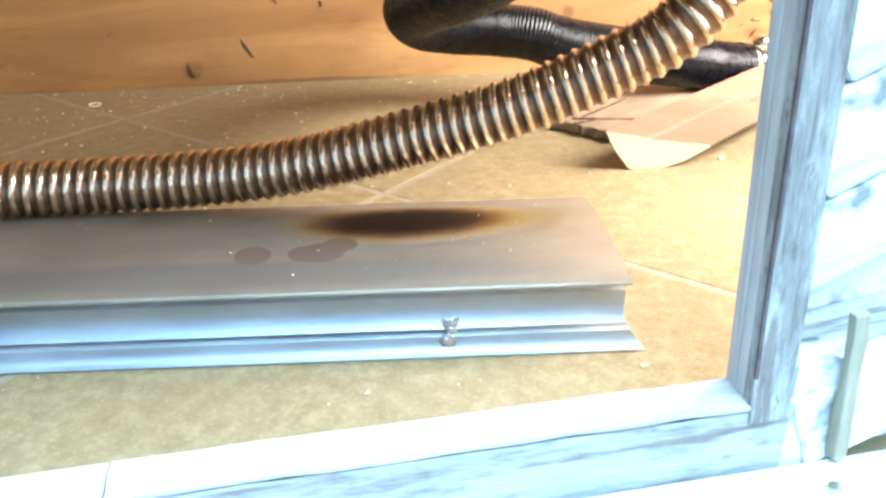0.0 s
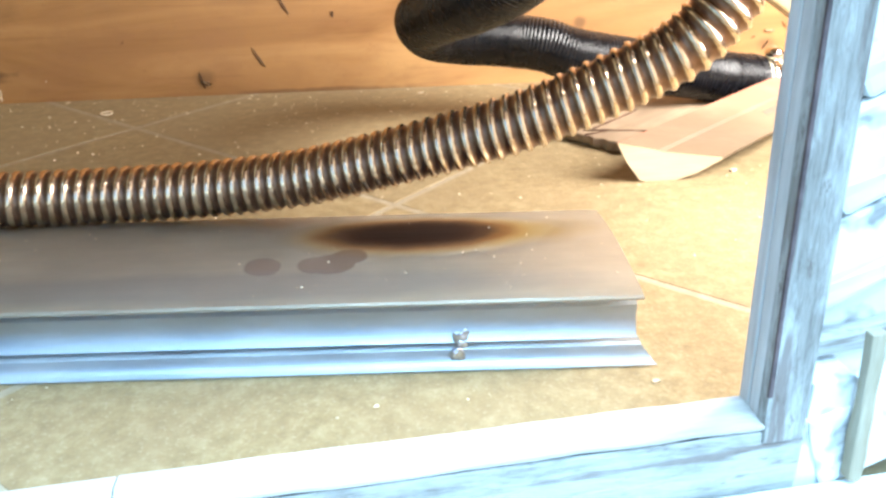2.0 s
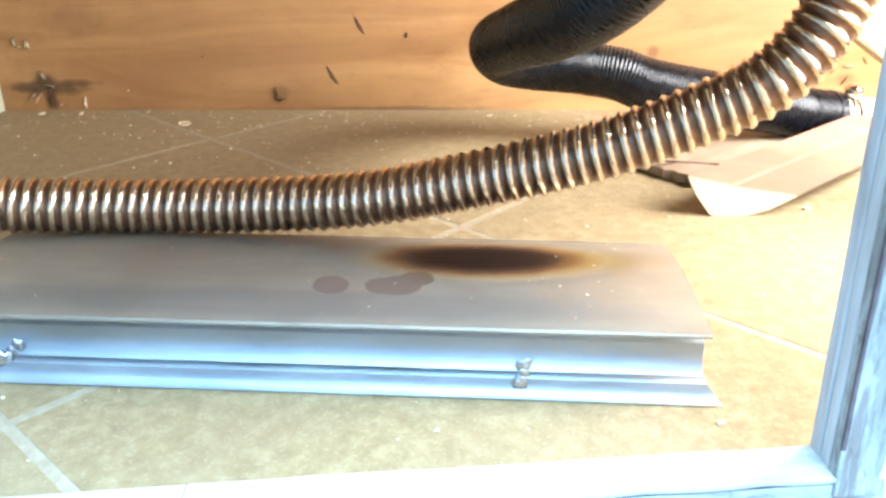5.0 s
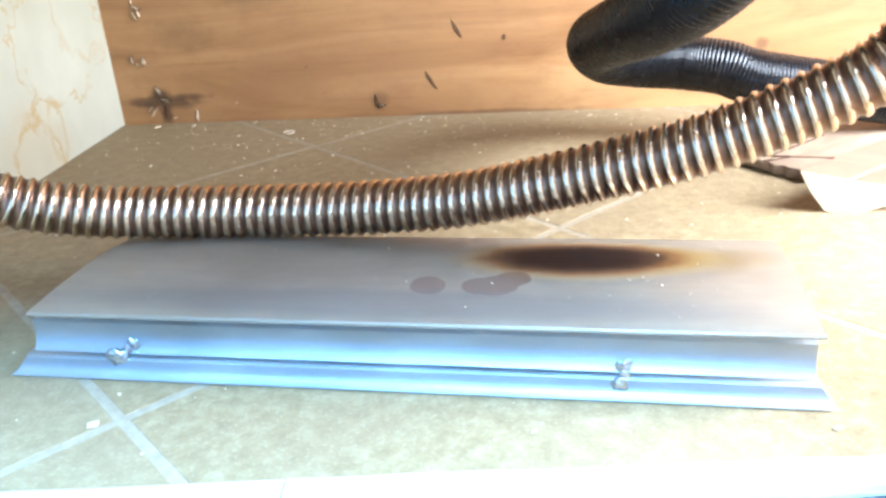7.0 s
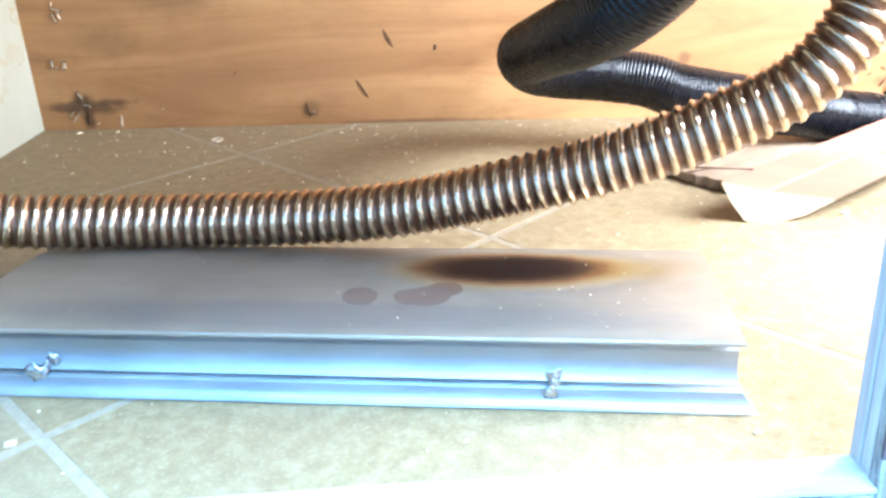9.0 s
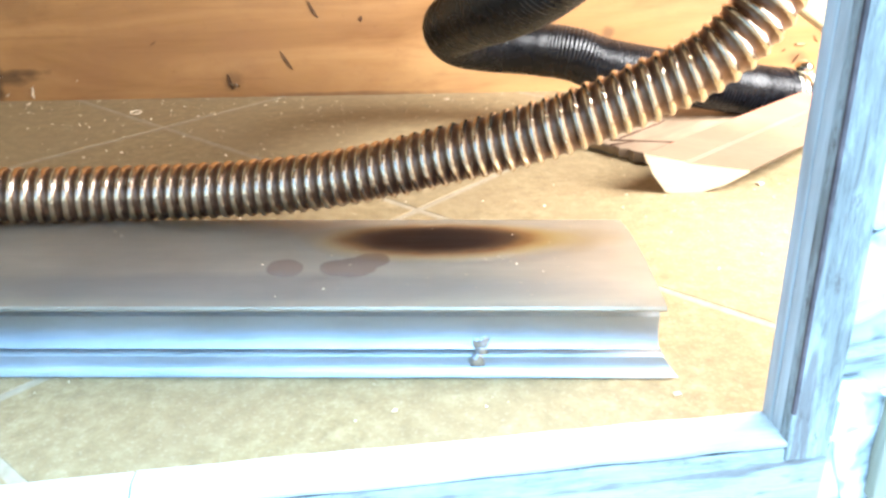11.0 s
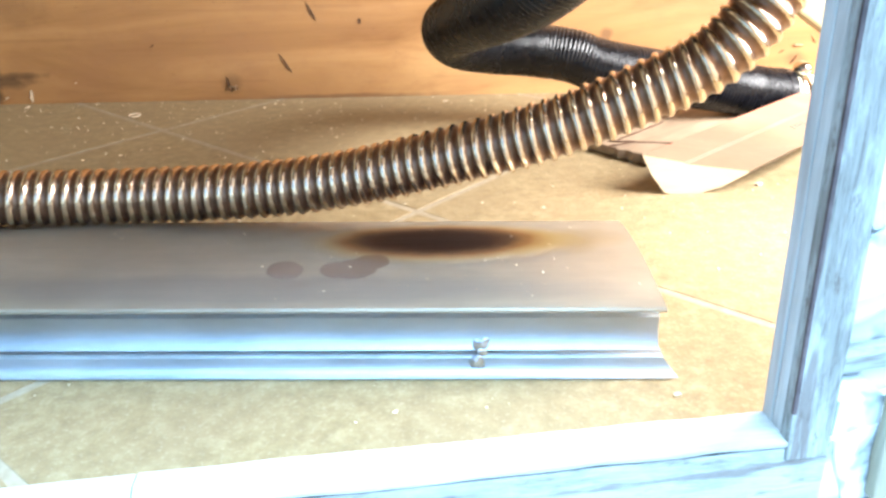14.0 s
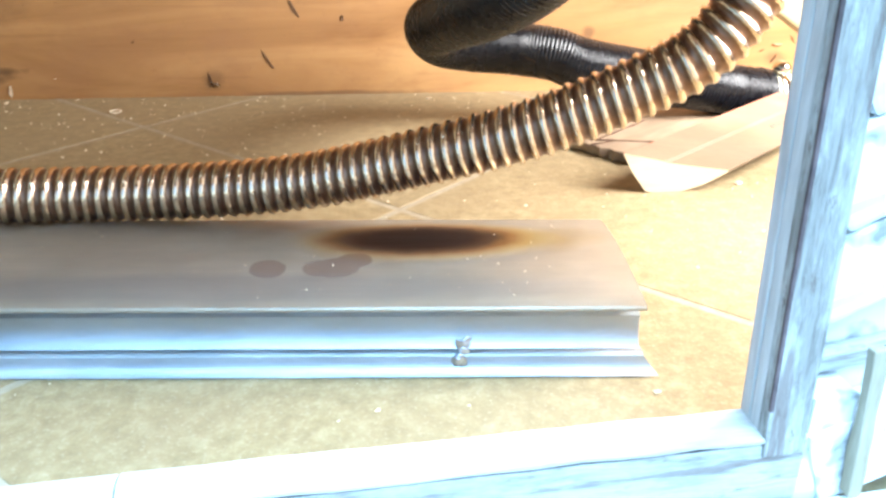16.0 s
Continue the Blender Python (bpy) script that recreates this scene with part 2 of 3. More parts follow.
def flaked_material():
    """Old white paint flaking off grey wood."""
    k = Mat("flaked_white_paint", 0.8)
    grain, flake, dirt = k.noise(260, 4, 0.6, k.mapped((0.15, 1, 1))), k.noise(48, 3, 0.5), k.noise(25, 3)
    wood = k.ramp(grain, [(0.3, (0.18, 0.175, 0.165)), (0.65, (0.33, 0.325, 0.31))])
    c = k.mix(k.ramp(flake, [(0.34, 0.0), (0.44, 1.0)]), wood, (0.74, 0.75, 0.74))
    c = k.mix(k.ramp(dirt, [(0.55, 0.0), (0.8, 0.4)]), c, (0.30, 0.31, 0.29))
    return k.done(c, 0.8, flake, 0.6, 0.0012)


TILE, GROUT = tile_material(), grout_material()
KNOTTY = back_wall_material()
BARE = board_material("pale_bare_wood", (0.60, 0.48, 0.31), (0.68, 0.57, 0.40), (0.74, 0.64, 0.48), "x", 2.0)
OLD = board_material("old_brown_board", (0.16, 0.11, 0.07), (0.30, 0.22, 0.14), (0.44, 0.34, 0.23), "x", 2.0, 0.7)
OLD_Z = board_material("old_brown_upright_board", (0.10, 0.075, 0.055), (0.18, 0.14, 0.10), (0.26, 0.21, 0.16), "z", 2.0, 0.8)
CREAM = plaster_material()
GREY_X, GREY_Z = weathered_material("weathered_wood", "x", 0.65), weathered_material("weathered_wood_upright", "z")
EDGE_X = board_material("pale_sawn_edge", (0.36, 0.33, 0.29), (0.56, 0.53, 0.48), (0.70, 0.68, 0.64), "x", 3.0, 0.75)
EDGE_Z = board_material("pale_sawn_edge_upright", (0.40, 0.37, 0.34), (0.60, 0.58, 0.55), (0.74, 0.73, 0.71), "z", 3.0, 0.75)
SHEET, HOSE, BLACK = sheet_steel_material(), steel_hose_material(), black_hose_material()
def zinc_material():
    """Galvanised steel of the folded front, its sky-lit brightness put into the colour, drawn along its length."""
    k = Mat("skylit_galvanised_steel", 0.25, 1.0)
    brush, cloud = k.noise(700, 3, 0.6, k.mapped((0.02, 1, 1))), k.noise(40, 4, 0.6, k.mapped((0.4, 1, 1)))
    c = k.ramp(cloud, [(0.3, (0.60, 0.64, 0.68)), (0.7, (0.76, 0.80, 0.84))])
    return k.done(c, k.ramp(cloud, [(0.3, 0.46), (0.7, 0.56)]), brush, 0.05, 0.0003)


ZINC = zinc_material()
WELD = plain_material("weld_bead", (0.55, 0.57, 0.6), 0.28, 1.0, 500, 0.4)
# Groove steel darker and browner than the crests: their shade put into colour.
GROOVE = plain_material("groove_shade_steel", (0.20, 0.122, 0.078), 0.34, 0.9, 140, 0.3)
CHROME = plain_material("chrome_clamp", (0.62, 0.58, 0.52), 0.15, 1.0)
LATH = board_material("weathered_tan_lath", (0.24, 0.19, 0.12), (0.38, 0.33, 0.23), (0.47, 0.43, 0.33), "z", 3.0, 0.8)
CHIP = plain_material("wood_chip", (0.74, 0.62, 0.44), 0.7)
BOUNCE = plain_material("pale_bounce_ground", (0.30, 0.29, 0.27), 0.9, 0.0, 8)
FLAKED = flaked_material()
SEAM = plain_material("brown_stained_seam", (0.115, 0.085, 0.085), 0.85, 0.0, 90, 0.5)
DARK = plain_material("dark_gap", (0.05, 0.045, 0.04), 0.9)
INK = plain_material("grey_ink", (0.14, 0.12, 0.11), 0.7)
PINK = board_material("darkened_pink_wood", (0.26, 0.095, 0.055), (0.33, 0.135, 0.082), (0.38, 0.19, 0.12), "x", 1.5)
TAN = board_material("darkened_tan_wood", (0.14, 0.098, 0.058), (0.19, 0.138, 0.085), (0.23, 0.175, 0.115), "x", 1.5)
CREAM_WOOD = board_material("cream_wood", (0.36, 0.29, 0.16), (0.46, 0.38, 0.22), (0.52, 0.44, 0.28), "x", 1.5)
SPLIT = plain_material("split_in_wood", (0.075, 0.035, 0.018), 0.85, 0.0, 300)


# ---- mesh helpers ----
def mesh_of(bm, material, smooth=False):
    me = bpy.data.meshes.new("mesh")
    bm.normal_update()
    bm.to_mesh(me)
    bm.free()
    for m in (material if isinstance(material, (list, tuple)) else [material]):
        me.materials.append(m)
    if smooth:
        me.polygons.foreach_set("use_smooth", [True] * len(me.polygons))
    return me


def part(name, bm, material, parent=None, label="", smooth=False):
    ob = new(name, mesh_of(bm, material, smooth))
    if parent is not None:
        ob.parent = parent
    if label:
        tagged(ob, label)
    return ob


def box(x0, x1, y0, y1, z0, z1, bevel=0.0, segments=2):
    bm = bmesh.new()
    bmesh.ops.create_cube(bm, size=1)
    for v in bm.verts:
        v.co = (x0 + (v.co.x + 0.5) * (x1 - x0), y0 + (v.co.y + 0.5) * (y1 - y0), z0 + (v.co.z + 0.5) * (z1 - z0))
    if bevel:
        bmesh.ops.bevel(bm, geom=bm.edges[:], offset=bevel, segments=segments, profile=0.6, affect="EDGES")
    return bm


def prism(outline, depth, axis):
    """A closed prism: an outline in two axes, drawn out along a vector."""
    bm = bmesh.new()
    a = [bm.verts.new(p) for p in outline]
    b = [bm.verts.new(Vector(p) + Vector(axis) * depth) for p in outline]
    n = len(a)
    bm.faces.new(a[::-1])
    bm.faces.new(b)
    for i in range(n):
        bm.faces.new((a[i], a[(i + 1) % n], b[(i + 1) % n], b[i]))
    bmesh.ops.recalc_face_normals(bm, faces=bm.faces[:])
    return bm


def roughen(bm, amount, scale, cuts=0):
    """Wear: uneven edges and faces."""
    if cuts:
        bmesh.ops.subdivide_edges(bm, edges=bm.edges[:], cuts=cuts, use_grid_fill=True)
    for v in bm.verts:
        v.co += noise.noise_vector(v.co * scale) * amount
    return bm


def spline(points, step):
    """A smooth curve through a few places, as evenly spaced points."""
    p = np.array(points, float)
    p = np.vstack([2 * p[0] - p[1], p, 2 * p[-1] - p[-2]])
    out = []
    for i in range(1, len(p) - 2):
        a, b, c, d = p[i - 1], p[i], p[i + 1], p[i + 2]
        for u in np.linspace(0, 1, 60, endpoint=False):
            out.append(0.5 * (2 * b + (c - a) * u + (2 * a - 5 * b + 4 * c - d) * u * u + (3 * b - a - 3 * c + d) * u ** 3))
    out = np.array(out + [p[-2]])
    for _ in range(2):
        out[1:-1] = (out[:-2] + out[1:-1] + out[2:]) / 3
    s = np.r_[0, np.cumsum(np.linalg.norm(np.diff(out, axis=0), axis=1))]
    at = np.arange(0, s[-1], step)
    return np.stack([np.interp(at, s, out[:, n]) for n in range(3)], 1), at


def corrugated_tube(points, radius, depth, pitch, steps, around, sharp=1.0, helix=1.0, groove=0.0, tighten=0.0, origin=None):
    """A ribbed tube along a curve; helix winds the rib one pitch a turn; below groove the wall takes a second material."""
    path, s = spline(points, pitch / steps)
    tang = np.gradient(path, axis=0)
    tang /= np.linalg.norm(tang, axis=1)[:, None]
    up = np.cross(tang[0], (0.0, 0.0, 1.0))
    up /= np.linalg.norm(up)
    angle = np.linspace(0, 2 * np.pi, around, endpoint=False)
    if origin is not None:
        s = s - s[np.argmin(np.linalg.norm(path - np.array(origin), axis=1))]
    verts, waves = [], []
    for i in range(len(path)):
        up = up - tang[i] * (up @ tang[i])
        up /= np.linalg.norm(up)
        side = np.cross(tang[i], up)
        wave = 0.5 + 0.5 * np.cos(2 * np.pi * s[i] / pitch * (1 + tighten * s[i]) - helix * angle)
        waves.append(wave)
        r = radius - depth * (1 - wave ** sharp)
        verts.append(path[i] + r[:, None] * (np.cos(angle)[:, None] * up + np.sin(angle)[:, None] * side))
    verts = np.concatenate(verts)
    n = len(path)
    faces = [(i * around + j, i * around + (j + 1) % around, (i + 1) * around + (j + 1) % around, (i + 1) * around + j)
             for i in range(n - 1) for j in range(around)]
    faces += [tuple(range(around))[::-1], tuple((n - 1) * around + j for j in range(around))]
    me = bpy.data.meshes.new("tube")
    me.from_pydata(verts.tolist(), [], faces)
    me.polygons.foreach_set("use_smooth", [True] * len(me.polygons))
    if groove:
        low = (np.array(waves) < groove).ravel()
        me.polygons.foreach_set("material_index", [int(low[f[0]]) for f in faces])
    return me


# ---- structure ----
# Room: cream board at x = -0.234, timber back wall from (-0.234, 0.543) to (0.98, 0.50), plywood front round the opening.
BACK_TURN = -2.0
X0, X1, FRONT, TOP = -0.234, 0.98, -0.075, 0.62


def back_y(x):
    return 0.543 + (x - X0) * math.tan(radians(BACK_TURN))


floor = tagged(new("floor"), "tan mottled square tiles laid diagonally with pale joints", "floor", kind="structure")
part("grout_bed", box(X0 - 0.02, X1 + 0.02, -0.10, 0.56, -0.03, -0.0003), GROUT, floor, "pale tan grout in recessed joints")

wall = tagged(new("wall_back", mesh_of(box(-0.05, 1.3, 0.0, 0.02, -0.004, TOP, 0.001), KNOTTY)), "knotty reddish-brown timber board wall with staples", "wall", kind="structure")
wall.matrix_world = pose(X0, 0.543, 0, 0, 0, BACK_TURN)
tagged(new("wall_left", mesh_of(box(X0 - 0.018, X0, -0.07, 0.545, -0.003, TOP), CREAM)), "cream painted board with brown water tide marks", "wall", kind="structure")
# Right wall and ceiling are out of view; dark boards keep bounced light down.
tagged(new("wall_right", mesh_of(box(X1, X1 + 0.018, -0.07, 0.5, -0.003, TOP), OLD)), "unseen brown side wall closing the box", "wall", kind="structure")
tagged(new("ceiling", mesh_of(box(X0 - 0.02, X1 + 0.02, -0.06, 0.58, TOP + 0.002, TOP + 0.02), OLD)), "unseen brown ceiling closing the box", "ceiling", kind="structure")

# Front frame: strips 17 mm deep round the opening, turned a little.
FT = 3.2
front_m = pose(0.322, -0.076, 0, 0, 0, FT)
sill = tagged(new("sill"), "weathered grey wooden sill strip under the opening", "sill", kind="structure")
sill.matrix_world = front_m
for x0, x1, drop in ((-0.217, 0.0165, 0.0), (-0.60, -0.2174, 0.0003)):
    part("strip", roughen(box(x0, x1, -0.018, 0.0, 0.0357, 0.038 - drop, 0.0008), 0.0008, 110, 16), EDGE_X, sill)
    part("strip", roughen(box(x0, x1, -0.0176, 0.0, -0.004, 0.0348 - drop, 0.001), 0.0008, 90, 16), GREY_X, sill)
    part("glue_line", box(x0 + 0.001, x1 - 0.001, -0.0168, -0.001, 0.034, 0.0362), DARK, sill, "dark seam between the layers")
post = tagged(new("post"), "weathered grey plywood edge post beside the opening", "post", kind="structure")
post.matrix_world = front_m @ pose(0.001, 0, 0, 0, -1.9, 0)
for k, (y0, y1, inset) in enumerate(((-0.0185, -0.0126, 0.0), (-0.0122, -0.0066, 0.0005), (-0.0062, 0.0, 0.0001))):
    part("ply", roughen(box(inset, 0.0155 - inset, y0, y1, 0.030, 0.60, 0.0007), 0.0004, 110 + 7 * k, 14), GREY_Z if k == 0 else EDGE_Z, post)
part("glue_line", box(0.0012, 0.0145, -0.0180, -0.0005, 0.031, 0.599), DARK, post, "dark glue lines between plies")
part("seam", roughen(box(-0.0003, 0.0011, -0.0190, -0.0176, 0.050, 0.60, 0.0003), 0.0005, 160, 12), SEAM, post, "dark brown seam down the corner")
wall_front = tagged(new("wall_front"), "flaking white painted outer wall round the opening", "wall", kind="structure")
wall_front.matrix_world = front_m
part("side_panel", box(0.0125, 0.70, -0.002, 0.006, -0.30, 0.66), FLAKED, wall_front)
# Unseen dark panels bound the opening; the low top one limits daylight inside.
part("left_panel", box(-0.95, -0.60, -0.012, 0.006, -0.30, 0.66), OLD_Z, wall_front)
part("top_panel", box(-0.598, 0.011, -0.012, 0.006, 0.25, 0.66), OLD_Z, wall_front)
part("base_panel", box(-0.598, 0.011, -0.012, 0.006, -0.30, -0.006), OLD_Z, wall_front)
# Ground is never in view; its pale tone throws light up at the opening.
tagged(new("ground", mesh_of(box(-60, 60, -60, 60, -0.34, -0.30), BOUNCE)), "unseen pale ground outside the wall that bounces light up", "ground", kind="structure")


# ---- sheet metal cover ----
def metal_cover():
    """Local x runs along the front edge, y to the back."""
    base = tagged(new("metal_cover"), "bent galvanised sheet metal cover with a brown heat scorch", "sheet metal")
    base.matrix_world = pose(-0.062, 0.0445, 0, 0, 0, -5.6)
    length = 0.380

    def sheet(profile, name, x0, x1, label, flare=0.0, material=SHEET):
        bm = bmesh.new()
        cuts = 48
        rows = []
        for i in range(cuts + 1):
            u = i / cuts
            rows.append([bm.verts.new((x0 - flare * f + u * (x1 - x0 + 2 * flare * f), y, z)) for y, z, f in profile])
        for i in range(cuts):
            for j in range(len(profile) - 1):
                bm.faces.new((rows[i][j], rows[i + 1][j], rows[i + 1][j + 1], rows[i][j + 1]))
        bmesh.ops.solidify(bm, geom=bm.faces[:], thickness=0.0012)
        bmesh.ops.recalc_face_normals(bm, faces=bm.faces[:])
        ob = part(name, bm, material, base, label, smooth=True)
        ob.data.set_sharp_from_angle(angle=radians(28))
        return ob

    top = [(0.0030, 0.0316, 0), (0.0002, 0.0318, 0), (-0.0006, 0.0324, 0), (-0.0006, 0.0333, 0), (0.0004, 0.0341, 0), (0.002, 0.0343, 0)]
    top += [(0.002 + 0.112 * u, 0.0343 + 0.0012 * math.sin(math.pi * u) - 0.006 * u ** 3, 0) for u in np.linspace(0.08, 1, 14)]
    top += [(0.1155, 0.022, 0), (0.116, 0.002, 0)]
    sheet(top, "top_plate", 0.0, length, "dull flat plate with a dark scorch mark")
    web = [(0.0160, 0.0284, 0), (0.0072, 0.0280, 0), (0.0052, 0.0264, 0), (0.0052, 0.0240, 0), (0.0052, 0.0205, 0), (0.0042, 0.0168, 0), (0.0022, 0.0134, 0), (0.0006, 0.0117, 0)]
    sheet(web, "front_web", -0.002, length - 0.0015, "bright recessed front strip", 0.0, ZINC)
    lip = [(0.0050, 0.0101, 0.0), (0.0012, 0.0103, 0.0), (-0.0004, 0.0100, 0.0), (-0.0017, 0.0090, 0.05), (-0.0023, 0.0072, 0.25), (-0.0031, 0.0048, 0.5), (-0.0046, 0.0028, 0.75), (-0.0072, 0.0012, 1.0)]
    sheet(lip, "front_lip", -0.006, length, "bright flared lower lip", 0.007, ZINC)
    splash = (((0.046, -0.0005, 0.0095, 0.0046), (0.043, -0.001, 0.0118, 0.0030), (0.0535, 0.0025, 0.0165, 0.0027), (0.050, 0.0012, 0.0135, 0.0022), (0.048, 0.0, 0.007, 0.003)),
              ((0.2955, 0.0012, 0.0138, 0.0030), (0.294, -0.0025, 0.0068, 0.0032), (0.2965, 0.0, 0.0106, 0.0024), (0.298, 0.002, 0.0158, 0.0017)))
    for beads in splash:
        for k, (x, y, z, r) in enumerate(beads):
            bm = bmesh.new()
            bmesh.ops.create_icosphere(bm, subdivisions=3, radius=r * 1.2)
            for v in bm.verts:
                v.co *= 1 + 0.55 * noise.noise(v.co * 420 + Vector((k, x * 90, 0)))
                v.co.y *= 0.38
            bmesh.ops.translate(bm, verts=bm.verts[:], vec=(x, y, z))
            part("weld_bead", bm, WELD, base, "shiny tack weld bead", smooth=True)
    return base


metal_cover()

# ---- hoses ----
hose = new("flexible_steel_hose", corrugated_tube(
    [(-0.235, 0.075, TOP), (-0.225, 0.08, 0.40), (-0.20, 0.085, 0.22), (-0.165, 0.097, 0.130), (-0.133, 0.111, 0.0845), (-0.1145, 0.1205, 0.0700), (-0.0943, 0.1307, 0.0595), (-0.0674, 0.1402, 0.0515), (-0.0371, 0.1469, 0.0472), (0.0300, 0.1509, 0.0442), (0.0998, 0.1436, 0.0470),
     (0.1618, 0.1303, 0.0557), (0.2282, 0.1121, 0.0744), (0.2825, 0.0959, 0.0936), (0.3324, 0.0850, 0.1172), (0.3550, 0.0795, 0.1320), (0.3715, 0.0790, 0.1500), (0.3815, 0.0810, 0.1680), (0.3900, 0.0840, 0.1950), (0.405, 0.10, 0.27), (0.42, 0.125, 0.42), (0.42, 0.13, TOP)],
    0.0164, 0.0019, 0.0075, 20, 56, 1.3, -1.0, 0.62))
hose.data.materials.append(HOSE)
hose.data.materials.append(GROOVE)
tagged(hose, "ribbed stainless steel flexible hose with shade painted into its brown grooves", "hose")

duct = tagged(new("black_flexible_duct"), "glossy black ribbed flexible duct bent back on itself", "duct")
sleeve = new("sleeve", corrugated_tube(
    [(0.560, 0.401, 0.0238), (0.53, 0.395, 0.029), (0.50, 0.386, 0.036), (0.44, 0.383, 0.047), (0.386, 0.386, 0.0575), (0.36, 0.391, 0.066), (0.325, 0.40, 0.070), (0.293, 0.397, 0.074), (0.264, 0.378, 0.083),
     (0.251, 0.335, 0.101), (0.258, 0.27, 0.120), (0.268, 0.19, 0.142), (0.283, 0.135, 0.165), (0.31, 0.115, 0.195), (0.36, 0.11, 0.24), (0.42, 0.14, 0.30), (0.47, 0.17, 0.40), (0.49, 0.18, TOP)],
    0.0228, 0.0007, 0.0029, 8, 40, 0.8))
sleeve.data.materials.append(BLACK)
sleeve.parent = duct

# ---- timber pieces ----
def moulding():
    base = tagged(new("wood_moulding"), "pale pinkish wooden moulding offcut with a mitred end, lying on the tiles", "moulding")
    base.matrix_world = pose(0.375, 0.2285, 0)
    along = Vector((math.cos(radians(38.5)), math.sin(radians(38.5)), 0))
    section = [(0.0, 0, 0.0305), (0.008, 0, 0.016), (0.019, 0, 0.0015), (0.024, 0, 0.0), (0.046, 0, 0.0), (0.062, 0, 0.0045), (0.079, 0, 0.0135), (0.080, 0, 0.0152), (0.055, 0, 0.0190), (0.034, 0, 0.0222), (0.030, 0, 0.0238)]
    bm = prism(section, 0.27, along)
    for f in bm.faces:
        # Cut end paler, ridge and other faces darker: lit contrast put into colour.
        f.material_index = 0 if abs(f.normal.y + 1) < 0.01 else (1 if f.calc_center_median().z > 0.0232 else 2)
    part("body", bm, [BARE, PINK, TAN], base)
    return base


moulding()
board = tagged(new("flat_board"), "old brown board with a split end lying under the duct", "board")
board.matrix_world = pose(0.380, 0.316, 0.0008, 0, 0, 38.5)
plank = box(0, 0.19, -0.036, 0.036, 0.0, 0.0085, 0.0012)
bmesh.ops.subdivide_edges(plank, edges=plank.edges[:], cuts=10, use_grid_fill=True)
for v in plank.verts:
    v.co += noise.noise_vector(v.co * 60) * 0.0009
    if v.co.x < 0.02:
        v.co.x -= 0.004 * (0.5 + noise.noise(Vector((v.co.y * 160, 3.1, v.co.z * 90))))
part("plank", plank, OLD, board)
for x, y, long, wide, turn in ((0.022, -0.012, 0.052, 0.0016, -52), (0.050, 0.006, 0.070, 0.0010, 2), (0.035, 0.018, 0.055, 0.0008, -3), (0.006, -0.004, 0.022, 0.0012, -20)):
    crack = roughen(box(-long / 2, long / 2, -wide / 2, wide / 2, -0.0012, 0.0003), 0.0009, 130, 5)
    part("crack", crack, SPLIT, board, "dark split along the grain").matrix_local = pose(x, y, 0.0091, 0, 0, turn)

# Cream brace beside the hose, and the stub that the duct ends on.
brace = tagged(new("wood_brace", mesh_of(roughen(box(-0.02, 0.28, -0.009, 0.009, 0.0, 0.045, 0.0015), 0.0005, 70, 6), CREAM_WOOD)), "pale wooden brace sloping down to the floor", "brace")
brace.matrix_world = pose(0.42, 0.21, 0.155, 0, 33, 0)


def ring_band(r0, r1, width, around=40):
    bm = bmesh.new()
    rows = [[bm.verts.new((x, r * math.cos(2 * math.pi * i / around), r * math.sin(2 * math.pi * i / around))) for i in range(around)]
            for x, r in ((0, r0), (0, r1), (width, r1), (width, r0))]
    for j in range(4):
        for i in range(around):
            bm.faces.new((rows[j][i], rows[j][(i + 1) % around], rows[(j + 1) % 4][(i + 1) % around], rows[(j + 1) % 4][i]))
    bmesh.ops.recalc_face_normals(bm, faces=bm.faces[:])
    return bm


part("cuff", ring_band(0.019, 0.0237, 0.008), BLACK, duct).matrix_world = pose(0.553, 0.3995, 0.0245, 0, 9, 11)
stub = tagged(new("pipe_stub", mesh_of(ring_band(0.017, 0.0195, 0.12), CREAM, True)), "short cream pipe stub inside the duct end", "pipe")
stub.matrix_world = pose(0.535, 0.396, 0.0285, 0, 9, 11)
clamp = tagged(new("hose_clamp"), "shiny steel hose clamp with a worm screw", "clamp")
clamp.matrix_world = pose(0.567, 0.4025, 0.0228, 0, 9, 11)
part("band", ring_band(0.0197, 0.0210, 0.009), CHROME, clamp, smooth=True)
screw = bmesh.new()
bmesh.ops.create_uvsphere(screw, u_segments=20, v_segments=12, radius=0.0075)
bmesh.ops.scale(screw, vec=(1.0, 1.25, 0.9), verts=screw.verts[:])
bmesh.ops.translate(screw, verts=screw.verts[:], vec=(0.002, -0.006, 0.026))
part("screw_housing", screw, CHROME, clamp, "polished round screw housing", smooth=True)

# Printed marks on the side of the moulding.
for k in range(4):
    u = 0.1345 + 0.0062 * k
    mark = new("print_mark", mesh_of(box(-0.0009, 0.0009, -0.0026, 0.0026, -0.0003, 0.0003), INK))
    mark.parent = bpy.data.objects["wood_moulding"]
    mark.matrix_world = pose(0.375 + 0.048 + u * math.cos(radians(38.5)), 0.2285 + u * math.sin(radians(38.5)), 0.0202, 14, 0, 38.5)

# Staples, nails and splits in the back wall, in its own plane.
back_m = pose(X0, 0.543, 0, 0, 0, BACK_TURN)


